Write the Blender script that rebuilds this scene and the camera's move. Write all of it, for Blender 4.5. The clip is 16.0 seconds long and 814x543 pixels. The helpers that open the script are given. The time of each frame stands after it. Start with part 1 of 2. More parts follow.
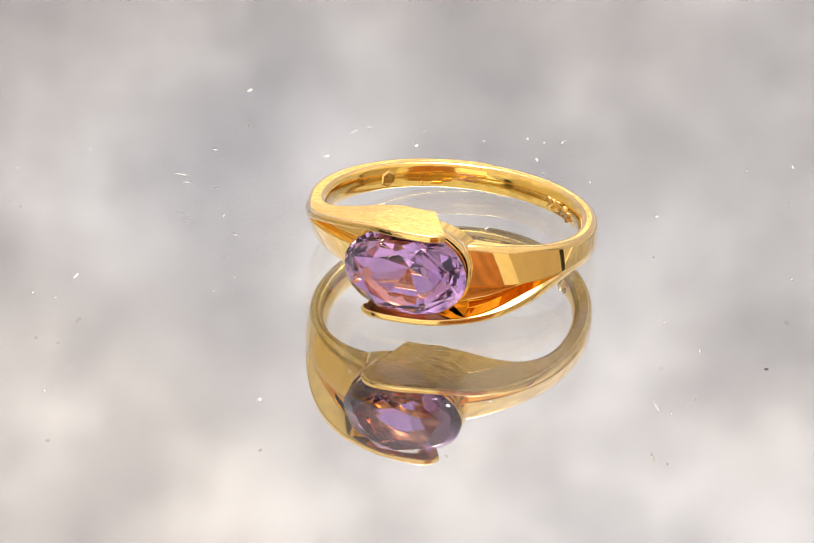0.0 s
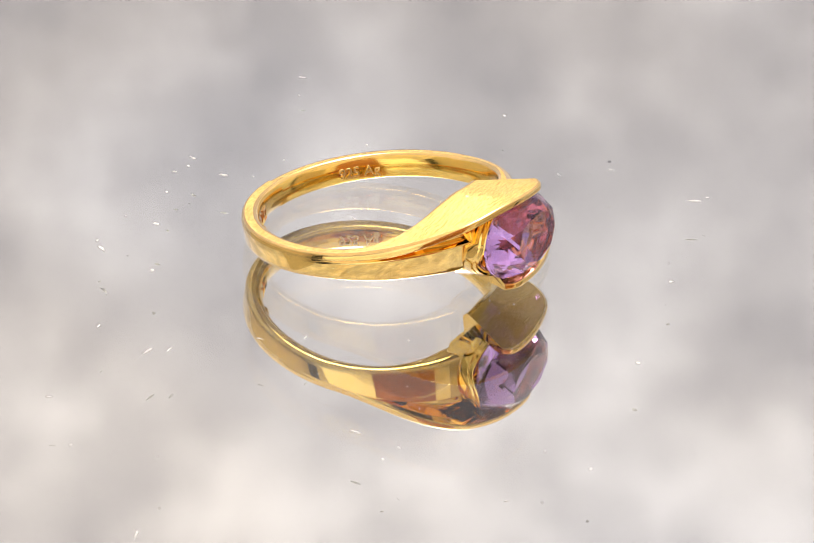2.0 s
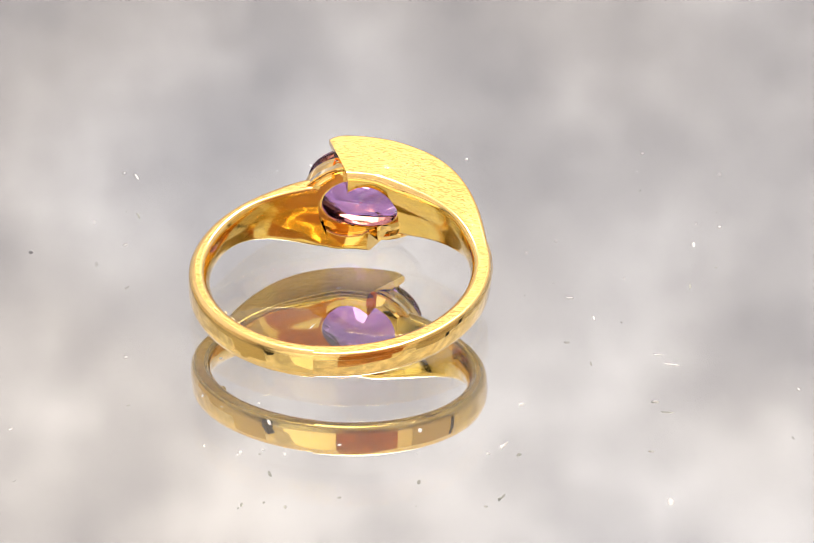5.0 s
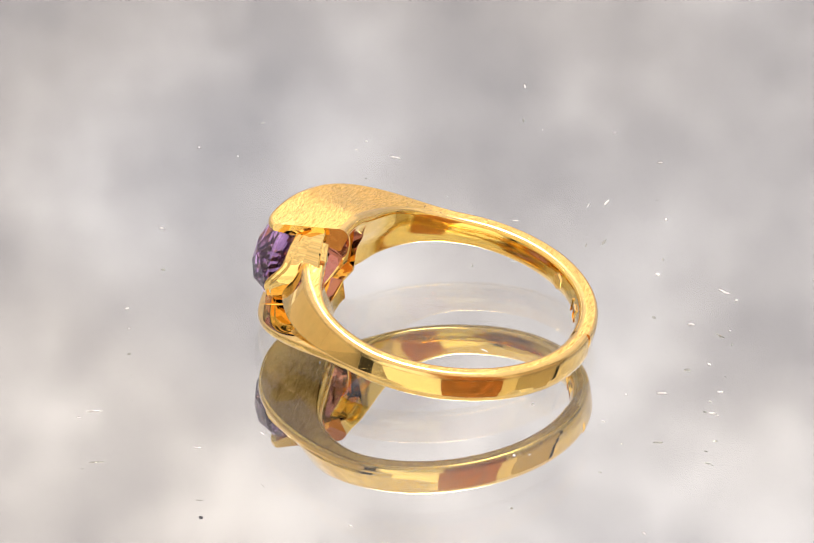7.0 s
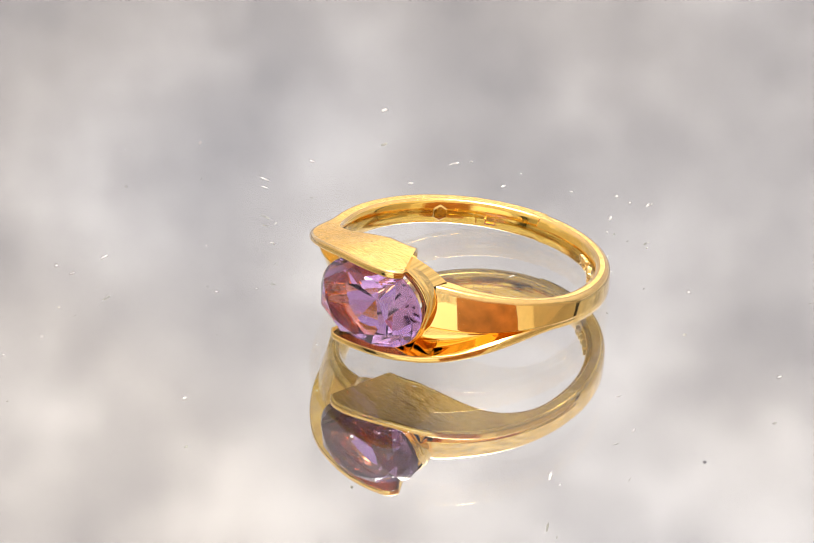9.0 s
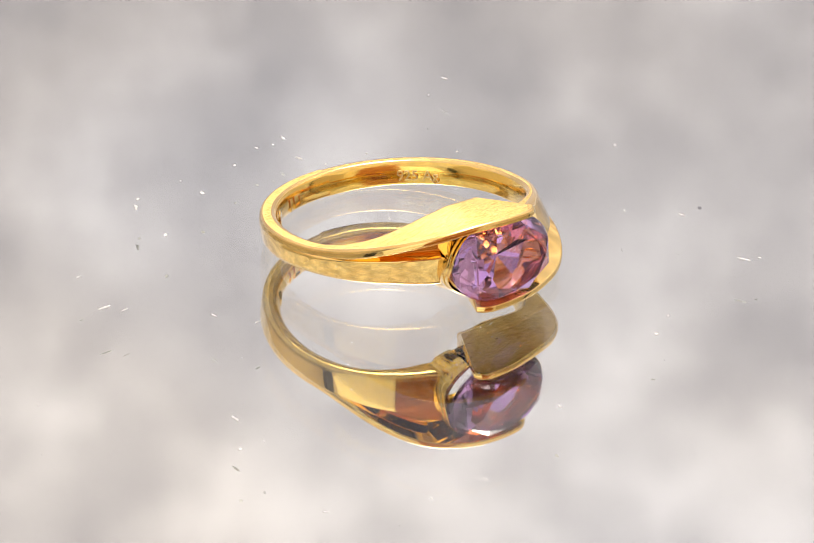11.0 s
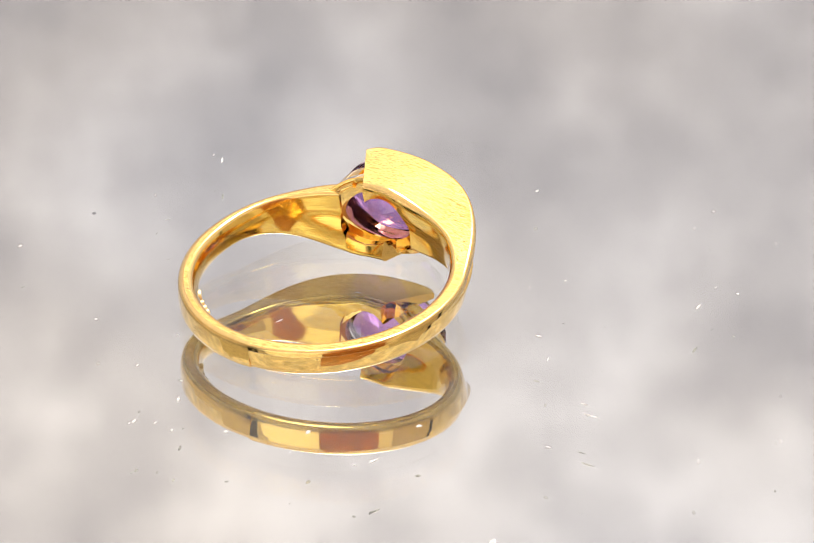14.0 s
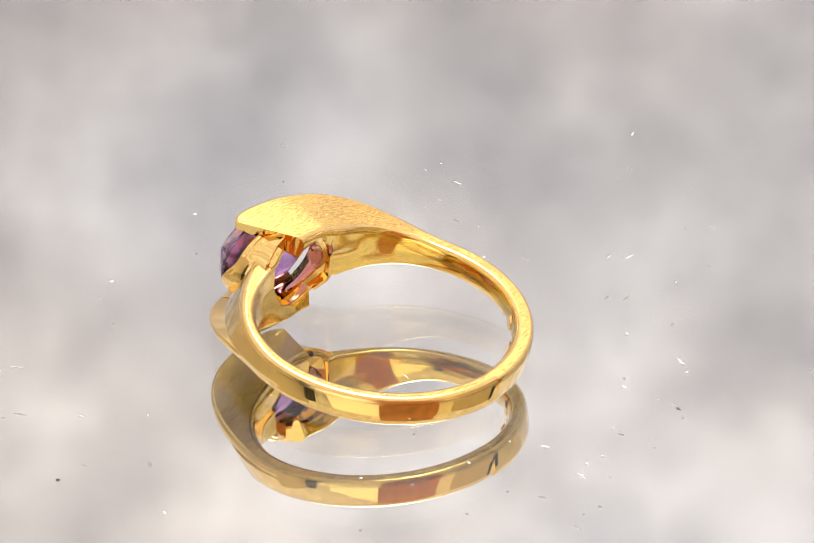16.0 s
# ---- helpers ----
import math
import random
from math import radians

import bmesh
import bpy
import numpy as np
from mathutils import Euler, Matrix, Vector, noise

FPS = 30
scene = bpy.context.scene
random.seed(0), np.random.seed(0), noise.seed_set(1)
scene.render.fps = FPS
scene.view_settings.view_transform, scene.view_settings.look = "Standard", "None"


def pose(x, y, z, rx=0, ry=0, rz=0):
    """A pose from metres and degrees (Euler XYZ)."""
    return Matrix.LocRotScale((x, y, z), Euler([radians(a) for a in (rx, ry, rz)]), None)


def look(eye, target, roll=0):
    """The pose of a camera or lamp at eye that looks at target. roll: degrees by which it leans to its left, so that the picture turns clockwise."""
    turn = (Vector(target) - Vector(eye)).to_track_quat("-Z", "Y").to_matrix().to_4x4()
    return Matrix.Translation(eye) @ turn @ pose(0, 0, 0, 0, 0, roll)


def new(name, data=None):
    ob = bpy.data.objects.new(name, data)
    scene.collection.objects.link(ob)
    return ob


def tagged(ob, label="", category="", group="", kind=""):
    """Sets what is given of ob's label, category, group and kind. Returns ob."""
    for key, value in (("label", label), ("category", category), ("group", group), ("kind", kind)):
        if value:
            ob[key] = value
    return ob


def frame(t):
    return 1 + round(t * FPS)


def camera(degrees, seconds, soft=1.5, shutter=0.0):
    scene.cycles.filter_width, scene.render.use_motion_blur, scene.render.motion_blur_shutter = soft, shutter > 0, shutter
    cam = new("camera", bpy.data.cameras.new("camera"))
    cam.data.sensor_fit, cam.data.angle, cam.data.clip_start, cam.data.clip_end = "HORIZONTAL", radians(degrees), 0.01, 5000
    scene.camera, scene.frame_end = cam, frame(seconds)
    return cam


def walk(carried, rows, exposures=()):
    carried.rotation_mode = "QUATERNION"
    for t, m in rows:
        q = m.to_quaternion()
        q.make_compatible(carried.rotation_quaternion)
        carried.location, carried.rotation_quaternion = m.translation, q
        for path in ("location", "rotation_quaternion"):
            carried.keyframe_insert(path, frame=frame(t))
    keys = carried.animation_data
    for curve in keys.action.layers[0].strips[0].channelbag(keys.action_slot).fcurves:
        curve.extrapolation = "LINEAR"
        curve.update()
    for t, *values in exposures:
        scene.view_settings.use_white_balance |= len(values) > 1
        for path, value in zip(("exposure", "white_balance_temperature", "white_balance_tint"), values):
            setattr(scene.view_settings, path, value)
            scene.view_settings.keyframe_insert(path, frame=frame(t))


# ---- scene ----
MM = 0.001

# ------------------------------------------------------------------ camera
cam = camera(19.32, 16.0, soft=0.8)
EYE = (0.74 * MM, -137.49 * MM, 75.59 * MM)
AIM = (0.74 * MM, 1.98 * MM, 0.0)
VIEW = look(EYE, AIM, 1.20)
# The camera drifts a few millimetres without turning: seconds and the shift from EYE, in mm.
DRIFT = [
    (0, 1.62, -0.47, -1.61),
    (0.5, 1.46, -1.05, -1.45),
    (1, 1.67, -2.11, -0.49),
    (1.5, 1.23, -2.61, 0.19),
    (2, 0.31, -1.59, 0.32),
    (2.5, -0.33, 0.42, -0.29),
    (3, -0.61, 1.09, -0.18),
    (3.5, -0.88, 1.03, 0.14),
    (6, -1.84, 2.88, -2.35),
    (6.5, -1.59, 2.57, -2.06),
    (7, -1.39, 2.51, -1.32),
    (7.5, -0.27, 2.37, -0.94),
    (8, 0.41, 1.29, -0.28),
    (8.5, 0.62, -0.59, 0.76),
    (9, 0.99, -2.13, 1.34),
    (11.5, 0.89, 0.14, -0.43),
    (12, 0.53, -0.22, -0.18),
    (12.5, -0.22, -0.81, 0.53),
    (13, -0.66, -1.13, 1.00),
    (13.5, -0.75, -1.18, 1.21),
    (14, -0.87, -0.86, 1.40),
    (14.5, -0.70, -0.55, 1.42),
    (15, -0.08, 0.24, 1.15),
    (15.5, -0.08, 0.58, 1.42),
    (16, 0.53, 0.17, 1.48),
]
walk(cam, [(t, Matrix.Translation((x * MM, y * MM, z * MM)) @ VIEW) for t, x, y, z in DRIFT], [(0.0, 0.43), (16.0, 0.43)])

# ------------------------------------------------------------------ light
world = bpy.data.worlds.new("sky")
scene.world = world
world.use_nodes = True
SUN_AZ, SUN_EL = 4.0, 63.0       # degrees from straight ahead towards +x, and up
wn, wl = world.node_tree.nodes, world.node_tree.links
sky = wn.new("ShaderNodeTexSky")
sky.sky_type = "NISHITA"
sky.sun_disc = False
sky.sun_elevation = radians(SUN_EL)
sky.sun_rotation = radians(SUN_AZ)
background = wn["Background"]
background.inputs["Strength"].default_value = 0.12
# a bright, thinly clouded sky: soft grey clouds over the clear sky, lighter higher up
way = wn.new("ShaderNodeTexCoord")
puffs = wn.new("ShaderNodeTexNoise")
puffs.inputs["Scale"].default_value, puffs.inputs["Detail"].default_value, puffs.inputs["Roughness"].default_value = 13.0, 4.0, 0.5
tones = wn.new("ShaderNodeValToRGB")
tones.color_ramp.elements.new(0.5)
for e, (at, c) in zip(tones.color_ramp.elements, [(0.30, (3.8, 3.38, 3.56)), (0.50, (5.5, 4.93, 5.1)), (0.70, (7.7, 7.0, 7.26))]):
    e.position, e.color = at, (*c, 1)
drift = wn.new("ShaderNodeTexNoise")
drift.inputs["Scale"].default_value, drift.inputs["Detail"].default_value = 4.0, 1.0
warmth = wn.new("ShaderNodeValToRGB")
for e, (at, c) in zip(warmth.color_ramp.elements, [(0.4, (0.96, 0.97, 1.0)), (0.62, (1.0, 0.965, 0.92))]):
    e.position, e.color = at, (*c, 1)
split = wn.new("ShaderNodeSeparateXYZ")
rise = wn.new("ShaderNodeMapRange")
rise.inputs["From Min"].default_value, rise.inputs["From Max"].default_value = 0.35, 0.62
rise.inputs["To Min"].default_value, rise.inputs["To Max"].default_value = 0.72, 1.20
tint, lift, cover = wn.new("ShaderNodeMix"), wn.new("ShaderNodeMix"), wn.new("ShaderNodeMix")
for n, kind, factor in ((tint, "MULTIPLY", 1.0), (lift, "MULTIPLY", 1.0), (cover, "MIX", 0.92)):
    n.data_type, n.blend_type = "RGBA", kind
    n.inputs["Factor"].default_value = factor
wl.new(way.outputs["Generated"], puffs.inputs["Vector"])
wl.new(way.outputs["Generated"], drift.inputs["Vector"])
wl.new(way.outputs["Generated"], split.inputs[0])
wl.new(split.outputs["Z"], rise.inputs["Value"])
wl.new(puffs.outputs["Fac"], tones.inputs[0])
wl.new(drift.outputs["Fac"], warmth.inputs[0])
wl.new(tones.outputs[0], tint.inputs["A"])
wl.new(warmth.outputs[0], tint.inputs["B"])
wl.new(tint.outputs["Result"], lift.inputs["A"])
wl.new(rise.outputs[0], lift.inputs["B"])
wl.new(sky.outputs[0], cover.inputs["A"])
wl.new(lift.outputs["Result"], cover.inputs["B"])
toward_sun = Vector((math.sin(radians(SUN_AZ)) * math.cos(radians(SUN_EL)),
                     math.cos(radians(SUN_AZ)) * math.cos(radians(SUN_EL)), math.sin(radians(SUN_EL))))
# a bright aureole round the sun, added to widen the highlights on the gold
nearness = wn.new("ShaderNodeVectorMath")
nearness.operation = "DOT_PRODUCT"
nearness.inputs[1].default_value = toward_sun
reach = wn.new("ShaderNodeMapRange")
reach.inputs["From Min"].default_value, reach.inputs["From Max"].default_value = math.cos(radians(17)), 1.0
falloff = wn.new("ShaderNodeMath")
falloff.operation = "POWER"
falloff.inputs[1].default_value = 4.0
aureole = wn.new("ShaderNodeMix")
aureole.data_type, aureole.blend_type = "RGBA", "MIX"
aureole.inputs["B"].default_value = (130.0, 122.0, 109.0, 1)
wl.new(way.outputs["Generated"], nearness.inputs[0])
wl.new(nearness.outputs["Value"], reach.inputs["Value"])
wl.new(reach.outputs[0], falloff.inputs[0])
wl.new(falloff.outputs[0], aureole.inputs["Factor"])
wl.new(cover.outputs["Result"], aureole.inputs["A"])
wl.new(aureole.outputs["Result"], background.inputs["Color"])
sun_data = bpy.data.lights.new("sun", "SUN")
sun_data.energy, sun_data.angle, sun_data.color = 2.0, radians(0.53), (1.0, 0.95, 0.88)
sun = new("sun", sun_data)
sun.matrix_world = look(toward_sun * 3, (0, 0, 0))


# ------------------------------------------------------------------ materials
def material(name):
    m = bpy.data.materials.new(name)
    m.use_nodes = True
    return m, m.node_tree.nodes, m.node_tree.links, m.node_tree.nodes["Principled BSDF"]


def node(nodes, kind, **values):
    n = nodes.new(kind)
    for key, value in values.items():
        n.inputs[key.replace("_", " ")].default_value = value
    return n


def ramp(nodes, links, source, stops):
    r = nodes.new("ShaderNodeValToRGB")
    while len(r.color_ramp.elements) < len(stops):
        r.color_ramp.elements.new(0.5)
    for e, (at, c) in zip(r.color_ramp.elements, stops):
        e.position, e.color = at, (*c, 1)
    links.new(source, r.inputs[0])
    return r


def gold(name, colour, rough, grain, bump, depth, wear=0.0, glint_coat=0.0, sheen=0.1):
    """Gold plate; grain is the noise scale along the three axes, which draws out brushed marks. glint_coat: a clear
    coat added to whiten the sun's glints.
    """
    m, nodes, links, b = material(name)
    b.inputs["Metallic"].default_value = 1.0
    b.inputs["Coat Weight"].default_value, b.inputs["Coat Roughness"].default_value = glint_coat, sheen
    at = nodes.new("ShaderNodeTexCoord")
    stretch = nodes.new("ShaderNodeMapping")
    stretch.inputs["Rotation"].default_value = (0.0, 0.0, 0.6)
    stretch.inputs["Scale"].default_value = grain
    links.new(at.outputs["Object"], stretch.inputs["Vector"])
    fine = node(nodes, "ShaderNodeTexNoise", Scale=1.0, Detail=4.0, Roughness=0.65)
    links.new(stretch.outputs[0], fine.inputs["Vector"])
    wide = node(nodes, "ShaderNodeTexNoise", Scale=420.0, Detail=3.0)
    links.new(at.outputs["Object"], wide.inputs["Vector"])
    tone = ramp(nodes, links, wide.outputs["Fac"], [(0.3, colour), (0.75, [colour[0], colour[1] * 0.93, colour[2] * 0.84])])
    marks = ramp(nodes, links, fine.outputs["Fac"], [(0.36, (1 - wear, 1 - 1.15 * wear, 1 - 1.5 * wear)), (0.56, (1.0, 1.0, 1.0))])
    worn = nodes.new("ShaderNodeMix")
    worn.data_type, worn.blend_type = "RGBA", "MULTIPLY"
    worn.inputs["Factor"].default_value = 1.0
    links.new(tone.outputs[0], worn.inputs["A"])
    links.new(marks.outputs[0], worn.inputs["B"])
    links.new(worn.outputs["Result"], b.inputs["Base Color"])
    spread = nodes.new("ShaderNodeMapRange")
    spread.inputs["To Min"].default_value, spread.inputs["To Max"].default_value = rough * 0.6, rough * 1.4
    links.new(wide.outputs["Fac"], spread.inputs["Value"])
    glint = nodes.new("ShaderNodeMapRange")
    glint.inputs["From Min"].default_value, glint.inputs["From Max"].default_value = 0.3, 0.7
    glint.inputs["To Min"].default_value, glint.inputs["To Max"].default_value = 1 + 2 * wear, 1 - 1.2 * wear
    links.new(fine.outputs["Fac"], glint.inputs["Value"])
    product = nodes.new("ShaderNodeMath")
    product.operation = "MULTIPLY"
    links.new(spread.outputs[0], product.inputs[0])
    links.new(glint.outputs[0], product.inputs[1])
    links.new(product.outputs[0], b.inputs["Roughness"])
    cast = node(nodes, "ShaderNodeTexNoise", Scale=330.0, Detail=1.0)
    links.new(at.outputs["Object"], cast.inputs["Vector"])
    sway = node(nodes, "ShaderNodeBump", Strength=0.05, Distance=0.00012)
    links.new(cast.outputs["Fac"], sway.inputs["Height"])
    dent = node(nodes, "ShaderNodeBump", Strength=bump, Distance=depth)
    links.new(fine.outputs["Fac"], dent.inputs["Height"])
    links.new(sway.outputs[0], dent.inputs["Normal"])
    links.new(dent.outputs[0], b.inputs["Normal"])
    return m


# lettering gold: paler base colour imitates the light its raised faces catch
STAMP_LIT = gold("lit_stamp_gold", (1.0, 0.80, 0.42), 0.5, (900.0, 900.0, 2500.0), 0.10, 0.00003)
GOLD = gold("polished_gold", (1.0, 0.70, 0.21), 0.04, (900.0, 900.0, 2500.0), 0.03, 0.00003, 0.0, 0.8, 0.07)
BRUSHED = gold("brushed_gold", (1.0, 0.69, 0.14), 0.10, (500.0, 500.0, 5000.0), 0.25, 0.00004, 0.1, 0.8, 0.10)
SATIN = gold("satin_gold", (0.86, 0.585, 0.205), 0.36, (1900.0, 8000.0, 4000.0), 1.0, 0.00012, 0.38)
WORN = gold("worn_gold", (0.95, 0.665, 0.21), 0.20, (1800.0, 1800.0, 3000.0), 0.25, 0.00004, 0.08, 1.0, 0.12)


def gem():
    m, nodes, links, b = material("amethyst")
    b.inputs["Base Color"].default_value = (0.68, 0.40, 0.82, 1)
    b.inputs["Roughness"].default_value = 0.0
    b.inputs["IOR"].default_value = 1.55
    b.inputs["Transmission Weight"].default_value = 0.96
    return m


AMETHYST = gem()


def clear_glass():
    m, nodes, links, b = material("mirror_glass")
    b.inputs["Base Color"].default_value = (0.985, 0.985, 0.975, 1)
    b.inputs["Roughness"].default_value = 0.0
    b.inputs["IOR"].default_value = 1.5
    b.inputs["Transmission Weight"].default_value = 1.0
    return m


def silver():
    m, nodes, links, b = material("mirror_silver")
    b.inputs["Base Color"].default_value = (0.82, 0.845, 0.78, 1)
    b.inputs["Metallic"].default_value = 1.0
    b.inputs["Roughness"].default_value = 0.0
    return m


def plain(name, colour, rough=0.6, scale=40.0, vary=0.12):
    m, nodes, links, b = material(name)
    at = nodes.new("ShaderNodeTexCoord")
    n = node(nodes, "ShaderNodeTexNoise", Scale=scale, Detail=6.0)
    links.new(at.outputs["Object"], n.inputs["Vector"])
    r = ramp(nodes, links, n.outputs["Fac"], [(0.3, [c * (1 - vary) for c in colour]), (0.7, [min(1, c * (1 + vary)) for c in colour])])
    links.new(r.outputs[0], b.inputs["Base Color"])
    b.inputs["Roughness"].default_value = rough
    return m


GLASS, SILVER = clear_glass(), silver()
TABLE = plain("table_paint", (0.55, 0.54, 0.52))
DARK = plain("dark_matte", (0.025, 0.025, 0.03), 0.5)
WHITE = plain("white_matte", (0.86, 0.86, 0.84), 0.7, 5.0, 0.03)
CREAM = plain("cream_matte", (0.72, 0.66, 0.56), 0.8, 6.0, 0.06)
BROWN = plain("brown_matte", (0.33, 0.12, 0.034), 0.6, 5.0, 0.35)


# ------------------------------------------------------------------ building helpers
def mesh_object(name, bm, mat, smooth=None):
    me = bpy.data.meshes.new(name)
    bmesh.ops.recalc_face_normals(bm, faces=bm.faces)
    if smooth is not None:
        for f in bm.faces:
            f.smooth = True
        for e in bm.edges:
            if len(e.link_faces) == 2:
                e.smooth = e.calc_face_angle(0) < radians(smooth)
    bm.to_mesh(me)
    bm.free()
    me.materials.append(mat)
    return new(name, me)


def part(name, bm, mat, parent, label="", smooth=None):
    ob = mesh_object(name, bm, mat, smooth)
    ob.parent = parent
    if label:
        ob["label"] = label
    return ob


def box(x0, x1, y0, y1, z0, z1, bevel=0.0):
    bm = bmesh.new()
    bmesh.ops.create_cube(bm, size=1.0, matrix=Matrix.LocRotScale(((x0 + x1) / 2, (y0 + y1) / 2, (z0 + z1) / 2), None, (x1 - x0, y1 - y0, z1 - z0)))
    if bevel:
        bmesh.ops.bevel(bm, geom=bm.edges[:], offset=bevel, segments=2, affect="EDGES", profile=0.5)
    return bm


def disc(radius, z0, z1, segments=160, bevel=0.0):
    bm = bmesh.new()
    bmesh.ops.create_cone(bm, cap_ends=True, segments=segments, radius1=radius, radius2=radius, depth=z1 - z0,
                          matrix=Matrix.Translation((0, 0, (z0 + z1) / 2)))
    if bevel:
        rim = [e for e in bm.edges if abs(e.verts[0].co.z - e.verts[1].co.z) < 1e-9]
        bmesh.ops.bevel(bm, geom=rim, offset=bevel, segments=2, affect="EDGES")
    return bm


def blend(a, b, x):
    x = max(0.0, min(1.0, x))
    x = x * x * (3 - 2 * x)
    return a + (b - a) * x


# ------------------------------------------------------------------ the surroundings
def setting(name, bm, mat, label, category):
    return tagged(mesh_object(name, bm, mat), label, category, kind="structure")


setting("ground", box(-300, 300, -300, 300, -1.0, -0.9), TABLE, "pale paved ground", "ground")
table = tagged(new("table"), "pale painted table under the mirror turntable", "table")
part("tabletop", box(-0.7, 0.7, -0.6, 0.8, -0.06, -0.024, 0.004), TABLE, table)
for x in (-0.64, 0.64):
    for y in (-0.54, 0.74):
        part("leg", box(x - 0.03, x + 0.03, y - 0.03, y + 0.03, -0.9, -0.06, 0.003), TABLE, table)
# the cream walls are unseen, added to tone the band's reflections tan
setting("added_wall_south", box(0.852, 1.3, -0.93, -0.85, -0.9, 1.25), CREAM, "added cream wall beside the brown one, for the gold to reflect", "wall")
# unseen brown wall, added to give the gold its orange-brown reflections
setting("added_brown_wall", box(0.0, 0.85, -0.93, -0.85, -0.9, 1.25), BROWN, "added reddish brown wall behind the viewer, for the gold to reflect", "wall")
# unseen reflector board, added and leant to the sun for white reflections
board = setting("added_white_board", box(-0.44, 0.62, -0.02, 0.02, -1.09, 1.3, 0.003), WHITE, "added white reflector board leaning behind the viewer", "board")
board.matrix_world = pose(-0.63, -1.1, 0.1, 25, 0, 0)
# unseen dark block, stand-in for whatever the gold reflects as black
setting("dark_stand_in", box(-1.30, -1.16, -1.06, -0.86, -0.9, 0.85), DARK, "added dark block, stand-in for the dark shape reflected in the gold", "pillar")
# more unseen cream walls, added for the reflections at the sides
setting("added_wall_southwest", box(-1.50, -1.42, -0.93, -0.1, -0.9, 1.25), CREAM, "added cream wall beside the table, for the gold to reflect", "wall")
setting("added_wall_west", box(-1.50, -1.42, -0.095, 1.1, -0.9, 0.75), CREAM, "added low cream wall beside the table, for the gold to reflect", "wall")
setting("added_wall_east", box(1.3, 1.38, -0.93, 0.05, -0.9, 1.15), CREAM, "added low cream wall beside the table, for the gold to reflect", "wall")
# unseen dark post, added as a dark edge in the reflections
setting("added_dark_post", box(1.3, 1.38, 0.06, 0.14, -0.9, 1.0, 0.004), DARK, "added dark post at the wall's end, for the gold to reflect", "post")

# ------------------------------------------------------------------ mirror turntable
GLASS_DEEP = 4.0 * MM
mirror = tagged(new("mirror_turntable"), "round glass mirror with specks of dust on a turntable", "mirror")
part("glass_plate", disc(86 * MM, -GLASS_DEEP, 0.0, 200, 0.3 * MM), GLASS, mirror, "clear mirror glass")
part("silver_backing", disc(85.6 * MM, -GLASS_DEEP - 0.4 * MM, -GLASS_DEEP - 0.02 * MM, 200), SILVER, mirror, "silvered mirror backing")
part("turntable_base", disc(70 * MM, -23.9 * MM, -GLASS_DEEP - 0.45 * MM, 120, 1 * MM), WHITE, mirror, "white turntable base")

# ------------------------------------------------------------------ dust on the mirror
def dust_mesh():
    """Flakes and short fibres lying on the glass, with a few raised corners."""
    bm = bmesh.new()
    rng = random.Random(7)
    spots = [(-18.9, -3.2, 0.17), (-6.0, -17.75, 0.15), (7.5, 18.62, 0.16), (-1.9, 19.7, 0.15), (-0.8, 20.5, 0.12)]
    fibres = [(13.2, 18.7, 0.16), (11.9, 18.6, 0.10), (10.7, 19.2, 0.15), (13.4, 19.0, 0.08), (-10.0, 26.5, 0.29), (2.7, 17.6, 0.18), (-1.7, 19.9, 0.14), (14.9, 12.3, 0.10), (3.2, 20.0, 0.07)]
    for _ in range(36):
        r, a = 34 * math.sqrt(rng.random()), rng.random() * 2 * math.pi
        spots.append((r * math.cos(a), r * math.sin(a), rng.choice((0.06, 0.07, 0.08, 0.10, 0.12, 0.16))))
    for x, y, size in spots + fibres:
        n, long, turn = rng.randint(5, 7), rng.choice((1.0, 1.3, 2.2, 3.4)), rng.random() * 6.3
        if (x, y, size) in fibres:
            long, turn = 1.6, -1.95 + rng.uniform(-0.25, 0.25)
        low, top = [], []
        for i in range(n):
            a, k = 2 * math.pi * i / n, size * rng.uniform(0.7, 1.15)
            u, v = k * long * math.cos(a), k / math.sqrt(long) * math.sin(a)
            px, py = x + u * math.cos(turn) - v * math.sin(turn), y + u * math.sin(turn) + v * math.cos(turn)
            low.append(bm.verts.new((px * MM, py * MM, 0.004 * MM)))
            top.append(bm.verts.new(((px * 0.7 + x * 0.3) * MM, (py * 0.7 + y * 0.3) * MM, (0.02 + size * rng.uniform(0.05, 0.25)) * MM)))
        for i in range(n):
            j = (i + 1) % n
            bm.faces.new((low[i], low[j], top[j], top[i]))
        bm.faces.new(top)
        bm.faces.new(low[::-1])
    return bm


DUST, dust_nodes, dust_links, dust_shader = material("dust")
dust_shader.inputs["Base Color"].default_value = (0.95, 0.94, 0.92, 1)
dust_shader.inputs["Roughness"].default_value = 0.7
through_light = dust_nodes.new("ShaderNodeBsdfTranslucent")
through_light.inputs["Color"].default_value = (0.95, 0.94, 0.92, 1)
dust_mix = dust_nodes.new("ShaderNodeMixShader")
dust_mix.inputs[0].default_value = 0.52
dust_links.new(dust_shader.outputs[0], dust_mix.inputs[1])
dust_links.new(through_light.outputs[0], dust_mix.inputs[2])
dust_links.new(dust_mix.outputs[0], dust_nodes["Material Output"].inputs["Surface"])
dust = part("dust", dust_mesh(), DUST, mirror, "white specks of dust")
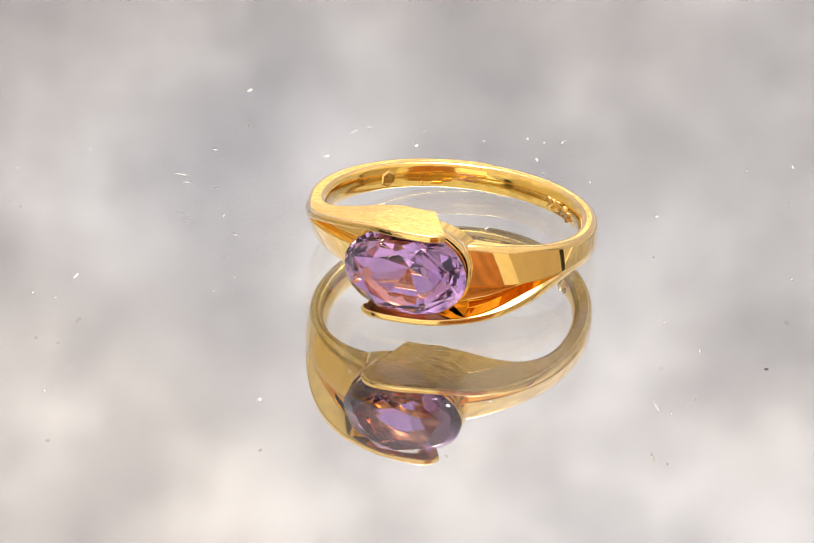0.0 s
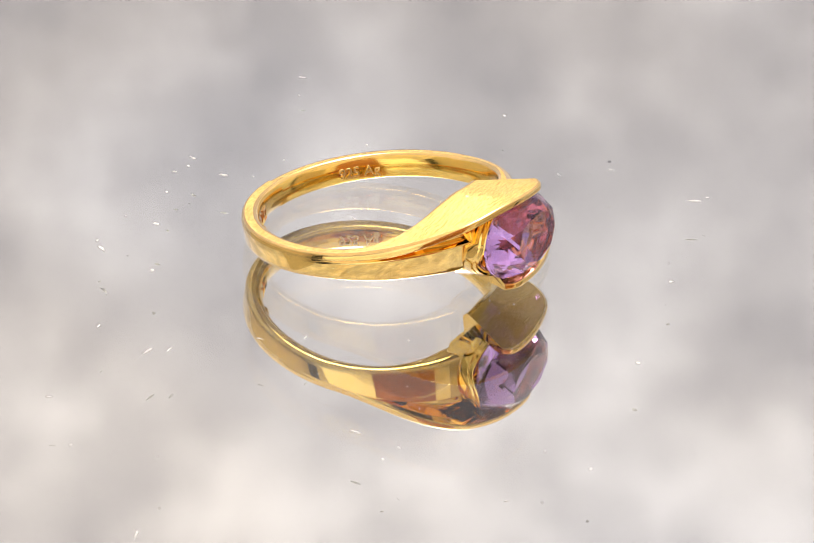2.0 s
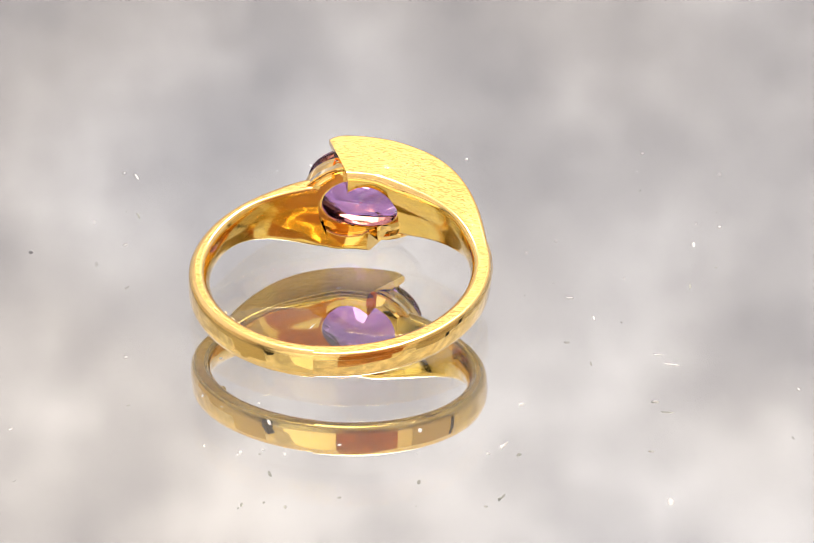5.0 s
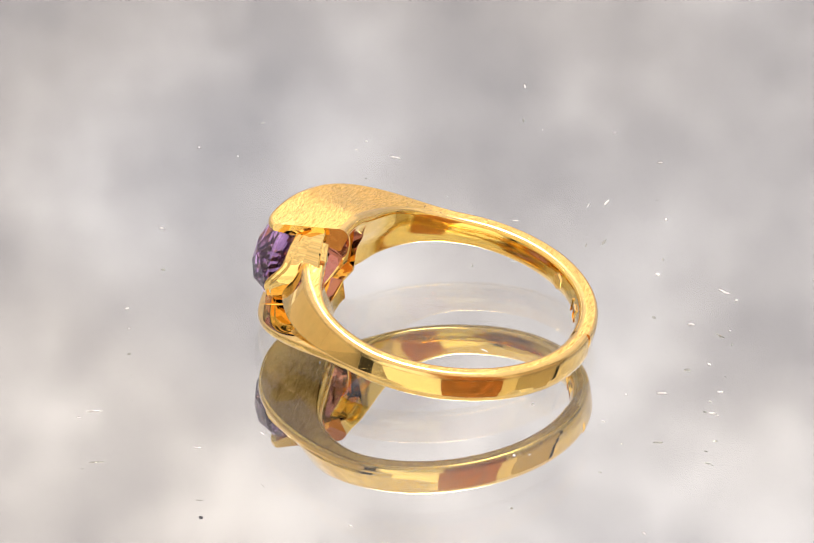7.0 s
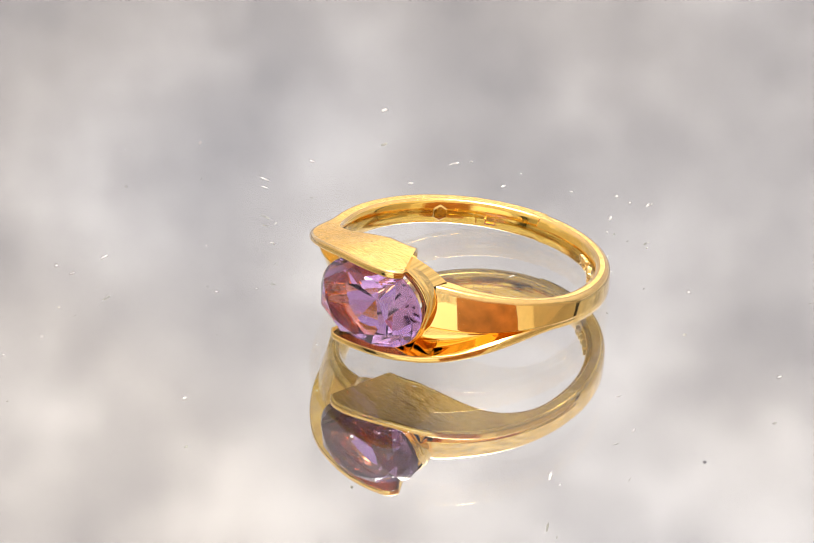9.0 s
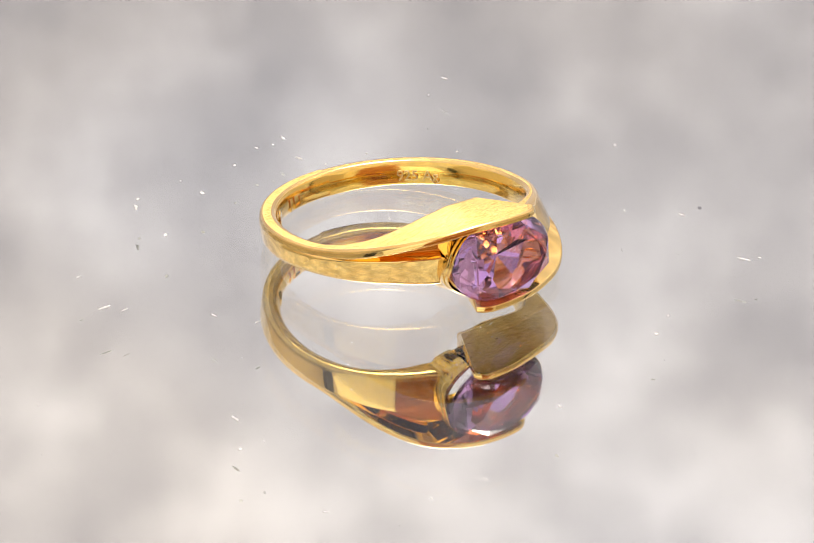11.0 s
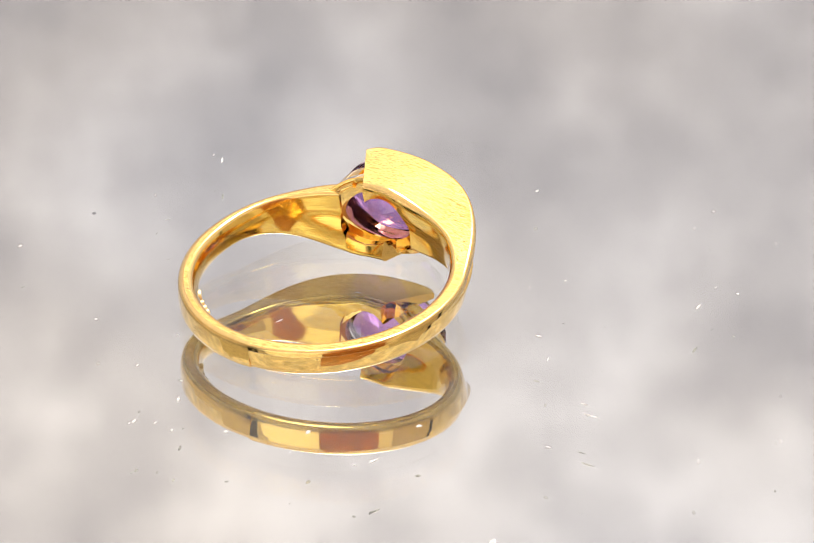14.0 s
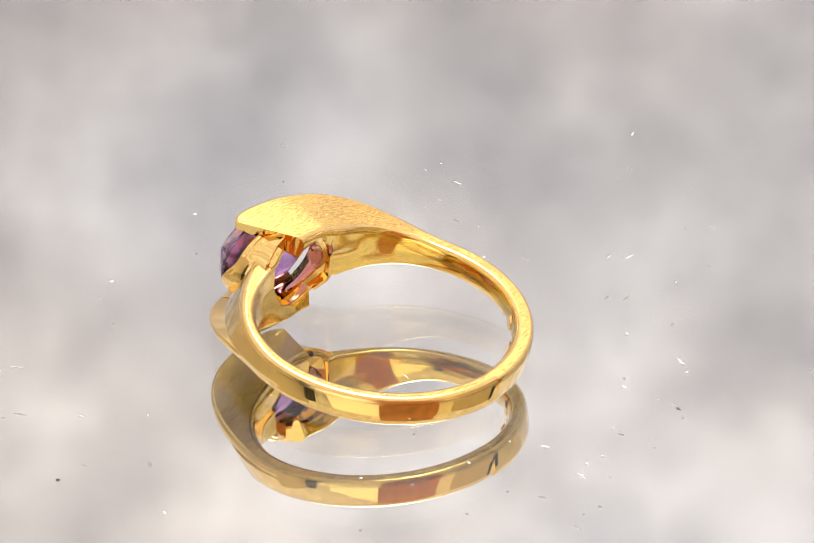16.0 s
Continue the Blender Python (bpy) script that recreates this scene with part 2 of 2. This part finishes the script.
dust["kind"] = "stuff"
speck = disc(0.13 * MM, -GLASS_DEEP - 0.018 * MM, -GLASS_DEEP - 0.004 * MM, 9)
bmesh.ops.translate(speck, verts=speck.verts, vec=(24.9 * MM, -9.86 * MM, 0))
part("blind_spot", speck, DARK, mirror, "dark fault in the silvering")

# ------------------------------------------------------------------ ring
RO = 9.57         # outer radius of the plain band, mm
HALF = 0.93       # half the width of the plain band
RAIL_TOP, RAIL_CREST = 8.95, 10.05   # radii of the rail's upper edge and of its crest beside the stone
U_RAIL = 17.5     # degrees from the stone's axis at which the rail meets the stone


def inner(u):
    return blend(8.2, 7.5, (60 - u) / 50)


def rounded(corners, steps=3):
    """A polygon with each corner (r, z, radius) rounded off."""
    out = []
    n = len(corners)
    for i in range(n):
        p = Vector(corners[i][:2])
        a, b = Vector(corners[i - 1][:2]) - p, Vector(corners[(i + 1) % n][:2]) - p
        d = min(corners[i][2], a.length * 0.45, b.length * 0.45)
        p0, p1 = p + a.normalized() * d, p + b.normalized() * d
        for k in range(steps + 1):
            t = k / steps
            out.append(p0 * (1 - t) ** 2 + p * 2 * t * (1 - t) + p1 * t * t)
    return out


def flange_low(u):
    return -blend(HALF, 3.02, (78 - u) / 74)


def flange_out(u):
    if u > 20:
        return blend(RO, 11.40, (74 - u) / 54)
    return blend(11.7, 11.40, (u + 13) / 33)


def arm_section(u):
    """Section of one arm in (radius, height), u degrees from the stone's axis: inner top edge, outer top edge, crest of the
    sloping rail, pocket, lip of the flange, its foot, and back over the finger side. Five points a corner."""
    ri, zb, rf = inner(u), flange_low(u), flange_out(u)
    s = max(0.0, min(1.0, (96 - u) / 66))
    p = max(0.0, min(1.0, (76 - u) / 44))
    zt = HALF + 0.66 * max(0.0, min(1.0, (84 - u) / 60)) ** 1.2
    soft = blend(0.60, 0.36, s)
    bow = blend(0.03, 0.40, (u - 24) / 50)
    w = overhang(u)
    round_off = 0.1 * (1 - s)
    tall = zt - zb
    return rounded([(ri + bow, zt, 0.2), (blend(RO, RAIL_TOP, s) - round_off, zt, soft),
                    (blend(RO, RAIL_CREST, s), blend(-0.25, -0.70, s), 0.09), (blend(RO, 9.35, p), blend(-0.36, -0.98, s), 0.10),
                    (blend(RO, 9.4, p), blend(-0.47, zb + 0.80, s), 0.35), (rf, blend(-0.55, zb + 0.45, s), 0.12),
                    (rf - round_off, zb, soft), (ri + bow - 0.5 * w, zb, 0.2 + 0.1 * w), (ri + bow * 0.4 - 0.85 * w, zb + tall * 0.09, 0.16 + 0.2 * (1 - w)),
                    (ri - 0.5 * w, zb + tall * 0.38, 0.6), (ri, zt - tall * 0.38, 0.6), (ri + bow * 0.4, zt - tall * 0.17, 0.4)], 4)


def overhang(u):
    """How far the plate beside the stone leans in over the finger hole, 0 to 1."""
    return blend(0.0, 1.0, (54 - u) / 34)


def flange_section(u, short=0.0):
    zb, rf, ri = flange_low(u), flange_out(u) - short, inner(u) + 0.02
    wall = -zb - 2.25 * math.sqrt(max(0.0, 1 - (ri * math.sin(radians(u)) / 3.25) ** 2))
    wall = max(0.6, wall)
    return rounded([(ri - 0.5, zb + wall + 0.3, 0.15), (ri + 0.45, zb + wall, 0.2), (ri + 1.0, zb + wall * 0.95, 0.2), (ri + 1.6, zb + 0.85, 0.2), (ri + 2.6, zb + 0.75, 0.35),
                    (rf, zb + 0.45, 0.10), (rf, zb, 0.36), (ri - 0.52, zb, 0.3), (ri - 0.87, zb + 0.38, 0.16)], 4)


def place(r, u, z, flip):
    a = radians(-90 + u)
    v = Vector((r * math.cos(a), r * math.sin(a), z)) * MM
    return Vector((-v.x, v.y, -v.z)) if flip else v


def sweep(sections, flip):
    """Skin over sections; u may change with the radius."""
    bm = bmesh.new()
    rows = [[bm.verts.new(place(r, u(r, z) if callable(u) else u, z, flip)) for r, z in pts] for u, pts in sections]
    n = len(rows[0])
    for a, b in zip(rows, rows[1:]):
        for i in range(n):
            bm.faces.new((a[i], a[(i + 1) % n], b[(i + 1) % n], b[i]))
    bm.faces.new(rows[0])
    bm.faces.new(rows[-1][::-1])
    return bm


def slanted(k):
    """Angle along the flange: k 0 at the rail, 1 at the cut end, which slants from -5.8 degrees inside to -13 outside."""
    def u(r, z):
        end = -6.2 + (-13.2 + 6.2) * (r - 7.5) / (11.3 - 7.5)
        return U_RAIL + (end - U_RAIL) * k
    return u


def rail_end(u):
    """Angle along the arm: beside the stone the rail's end slants, so that its finger side stops short of the stone."""
    near = max(0.0, min(1.0, (36 - u) / (36 - U_RAIL)))

    def slant(r, z):
        return u + 3.0 * near * max(0.0, min(1.0, (10.0 - r) / 2.3)) * max(0.0, min(1.0, (z + 1.7) / 0.9))
    return slant


STONE_A, STONE_B = 3.94, 2.82


def oval(k, y, turn, n):
    return [Vector((STONE_A * k * math.cos(2 * math.pi * (i + turn) / n), y, STONE_B * k * math.sin(2 * math.pi * (i + turn) / n))) * MM for i in range(n)]


def stone_mesh():
    """Oval brilliant cut: table towards -y, length along x."""
    bm = bmesh.new()
    add = lambda points: [bm.verts.new(p) for p in points]
    table, mid = add(oval(0.60, -12.1, 0, 8)), add(oval(0.82, -11.62, 0.5, 8))
    girdle, low = add(oval(1.0, -10.55, 0, 32)), add(oval(1.0, -10.35, 0, 32))
    pav = add(oval(0.60, -9.2, 0.5, 8))
    culet = bm.verts.new((0, -8.0 * MM, 0))
    bm.faces.new(table)
    for i in range(8):
        j = (i + 1) % 8
        bm.faces.new((table[i], table[j], mid[i]))
        bm.faces.new((mid[i - 1], table[i], mid[i], girdle[4 * i]))
        bm.faces.new((pav[i - 1], low[4 * i], pav[i], culet))
        for k in range(4):
            a, b = (4 * i + k) % 32, (4 * i + k + 1) % 32
            bm.faces.new((mid[i], girdle[b], girdle[a]))
            bm.faces.new((pav[i], low[a], low[b]))
            bm.faces.new((girdle[a], girdle[b], low[b], low[a]))
    return bm


def bezel_mesh(side):
    """Curved wall that clasps one end of the stone; rounded rim."""
    bm = bmesh.new()
    n = 28
    rows = []
    for i in range(n + 1):
        turn = -72 + 134 * i / n
        a = radians(side * turn)
        c, d = STONE_A * math.cos(a), STONE_B * math.sin(a)
        deep = -math.sqrt(blend(8.9, 7.62, (turn - 30) / 10) ** 2 - c * c)
        low = blend(0.0, 0.95, (turn + 12) / 40)   # above the rail the wall stops short and bares the stone's flank
        slim = 0.02 * low
        prof = rounded([(0.84, deep, 0.1), (1.000 - slim, low - 10.40, 0.05), (1.012 - slim, low - 10.50, 0.04), (1.024 - slim, low - 10.38, 0.06),
                        (1.016 - slim, low - 10.15, 0.04), (1.034 - slim, low - 10.02, 0.06), (1.02 - slim, low - 9.5, 0.2), (0.95, deep, 0.1)], 3)
        rows.append([bm.verts.new(Vector((side * c * k, y, d * k)) * MM) for k, y in prof])
    m = len(prof)
    for a, b in zip(rows, rows[1:]):
        for i in range(m):
            bm.faces.new((a[i], a[(i + 1) % m], b[(i + 1) % m], b[i]))
    bm.faces.new(rows[0])
    bm.faces.new(rows[-1][::-1])
    return bm


def gallery_mesh():
    """Oval collar behind the stone, open to the inside of the ring."""
    bm = bmesh.new()
    n = 48
    rows = []
    for i in range(n):
        c, d = STONE_A * math.cos(2 * math.pi * i / n), STONE_B * math.sin(2 * math.pi * i / n)
        rim = lambda k: -math.sqrt(7.95 ** 2 - (c * k) ** 2)
        prof = rounded([(0.62, rim(0.62), 0.12), (0.84, -9.45, 0.08), (0.94, -9.45, 0.08), (1.05, rim(1.05), 0.12)], 2)
        rows.append([bm.verts.new(Vector((c * k, y, d * k)) * MM) for k, y in prof])
    m = len(prof)
    for i in range(n):
        a, b = rows[i], rows[(i + 1) % n]
        for k in range(m):
            bm.faces.new((a[k], a[(k + 1) % m], b[(k + 1) % m], b[k]))
    return bm


ARM_WORN, ARM_SATIN, ARM_INSIDE = (0, 1, 5, 6, 7), (0, 6, 7), (8, 9, 10, 11)
FLANGE_WORN, FLANGE_SATIN, FLANGE_INSIDE = (5, 6, 7), (6, 7), (0, 8)


def finish_faces(ob, around, worn, satin, inside):
    """Satin on the flat sides, worn edges, brushed inside, polished outside: by the corner of the section (five points each)."""
    me = ob.data
    me.materials.clear()
    for mat in (GOLD, SATIN, BRUSHED, WORN):
        me.materials.append(mat)
    whole = len(me.polygons) // around * around
    for k, f in enumerate(me.polygons):
        if k >= whole:
            continue
        corner, step = divmod(k % around, 5)
        if step < 4 and corner in worn:
            f.material_index = 3
        elif step == 4 and corner in satin:
            f.material_index = 1
        elif corner in inside or (step == 4 and corner + 1 in inside):
            f.material_index = 2
    return ob


def bent(bm, u0, z0, r):
    """Lay flat lettering (x along, y up, z out) on the inside of the band."""
    for v in bm.verts:
        x, y, z = v.co
        v.co = place(r - z / MM, u0 - math.degrees(x / MM / r), z0 + y / MM, False)
    return bm


def letters(text, size):
    curve = bpy.data.curves.new("lettering", "FONT")
    curve.body, curve.size, curve.extrude = text, size, 0.10 * MM
    curve.align_x, curve.align_y, curve.resolution_u = "CENTER", "CENTER", 3
    holder = bpy.data.objects.new("lettering", curve)
    scene.collection.objects.link(holder)
    me = bpy.data.meshes.new_from_object(holder.evaluated_get(bpy.context.evaluated_depsgraph_get()))
    bm = bmesh.new()
    bm.from_mesh(me)
    bpy.data.objects.remove(holder)
    bpy.data.curves.remove(curve)
    bpy.data.meshes.remove(me)
    return bm


def make_ring():
    ring = tagged(new("ring"), "gold bypass ring with oval purple stone, lying on a mirror", "ring")
    for flip in (False, True):
        us = [U_RAIL + (180 - U_RAIL) * i / 110 for i in range(111)]
        rows = [(rail_end(u), arm_section(u)) for u in reversed(us)]
        finish_faces(part("arm", sweep(rows, flip), GOLD, ring, "polished gold band arm with satin edges", smooth=35), 60, ARM_WORN, ARM_SATIN, ARM_INSIDE)
        ks = [i / 16 for i in range(17)]
        finish_faces(part("flange", sweep([(slanted(k), flange_section(U_RAIL - 34 * k, 0.5 * max(0.0, (k - 0.8) / 0.2) ** 2)) for k in ks], flip), SATIN, ring, "satin gold flange", smooth=35), 45, FLANGE_WORN, FLANGE_SATIN, FLANGE_INSIDE)
    for side in (1, -1):
        part("bezel", bezel_mesh(side), GOLD, ring, "polished gold bezel wall", smooth=35)
    part("gallery", gallery_mesh(), GOLD, ring, "gold collar behind the stone", smooth=35)
    part("stone", stone_mesh(), AMETHYST, ring, "faceted oval amethyst")
    part("stamp", bent(letters("925 Ag", 1.05 * MM), 134.5, -0.10, 8.17), STAMP_LIT, ring, "raised lettering 925 Ag inside the band")
    mark = box(-0.05 * MM, 0.05 * MM, -0.45 * MM, 0.45 * MM, -0.05 * MM, 0.05 * MM)
    part("stamp", bent(mark, 211.0, -0.05, 8.2), GOLD, ring, "small stamped bar")
    mark = bmesh.new()
    for x0, x1, y0, y1 in ((-0.4, 0.4, 0.35, 0.45), (-0.4, 0.4, -0.45, -0.35), (-0.4, -0.3, -0.35, 0.35), (0.3, 0.4, -0.35, 0.35)):
        bmesh.ops.create_cube(mark, size=1.0, matrix=Matrix.LocRotScale((Vector((x0 + x1, y0 + y1, 0)) / 2 * MM), None, Vector((x1 - x0, y1 - y0, 0.1)) * MM))
    part("stamp", bent(mark, 204.0, -0.05, 8.2), GOLD, ring, "small stamped square")
    mark = bmesh.new()
    bmesh.ops.create_cone(mark, cap_ends=True, segments=6, radius1=0.62 * MM, radius2=0.5 * MM, depth=0.12 * MM)
    part("stamp", bent(mark, 229.0, 0.0, 8.2), GOLD, ring, "small stamped hexagon")
    return ring


ring = make_ring()
RING_ON_TABLE = pose(5.267 * MM, 2.143 * MM, 2.085 * MM, 0, 0, -23.76) @ pose(0, 0, 0, -7.45, 0, 0) @ pose(0, 0, 0, 0, 0, 7.2)

# ------------------------------------------------------------------ movement
TURN = [
    (0, -0.60),
    (0.5, 18.29),
    (1, 37.20),
    (1.5, 56.00),
    (2, 75.04),
    (2.5, 94.54),
    (3, 113.08),
    (3.5, 131.53),
    (4.75, 178.90),
    (6, 226.13),
    (6.5, 246.03),
    (7, 265.23),
    (7.5, 283.69),
    (8, 301.82),
    (8.5, 320.03),
    (9, 339.80),
    (10.25, 387.00),
    (11.5, 434.33),
    (12, 453.29),
    (12.5, 472.16),
    (13, 490.84),
    (13.5, 509.81),
    (14, 529.38),
    (14.5, 548.97),
    (15, 569.03),
    (15.5, 587.53),
    (16, 605.91),
]


def motions():
    """The mirror turns, and the ring rides on it."""
    walk(mirror, [(t, pose(0, 0, 0, 0, 0, a)) for t, a in TURN])
    walk(ring, [(t, pose(0, 0, 0, 0, 0, a) @ RING_ON_TABLE) for t, a in TURN])


motions()
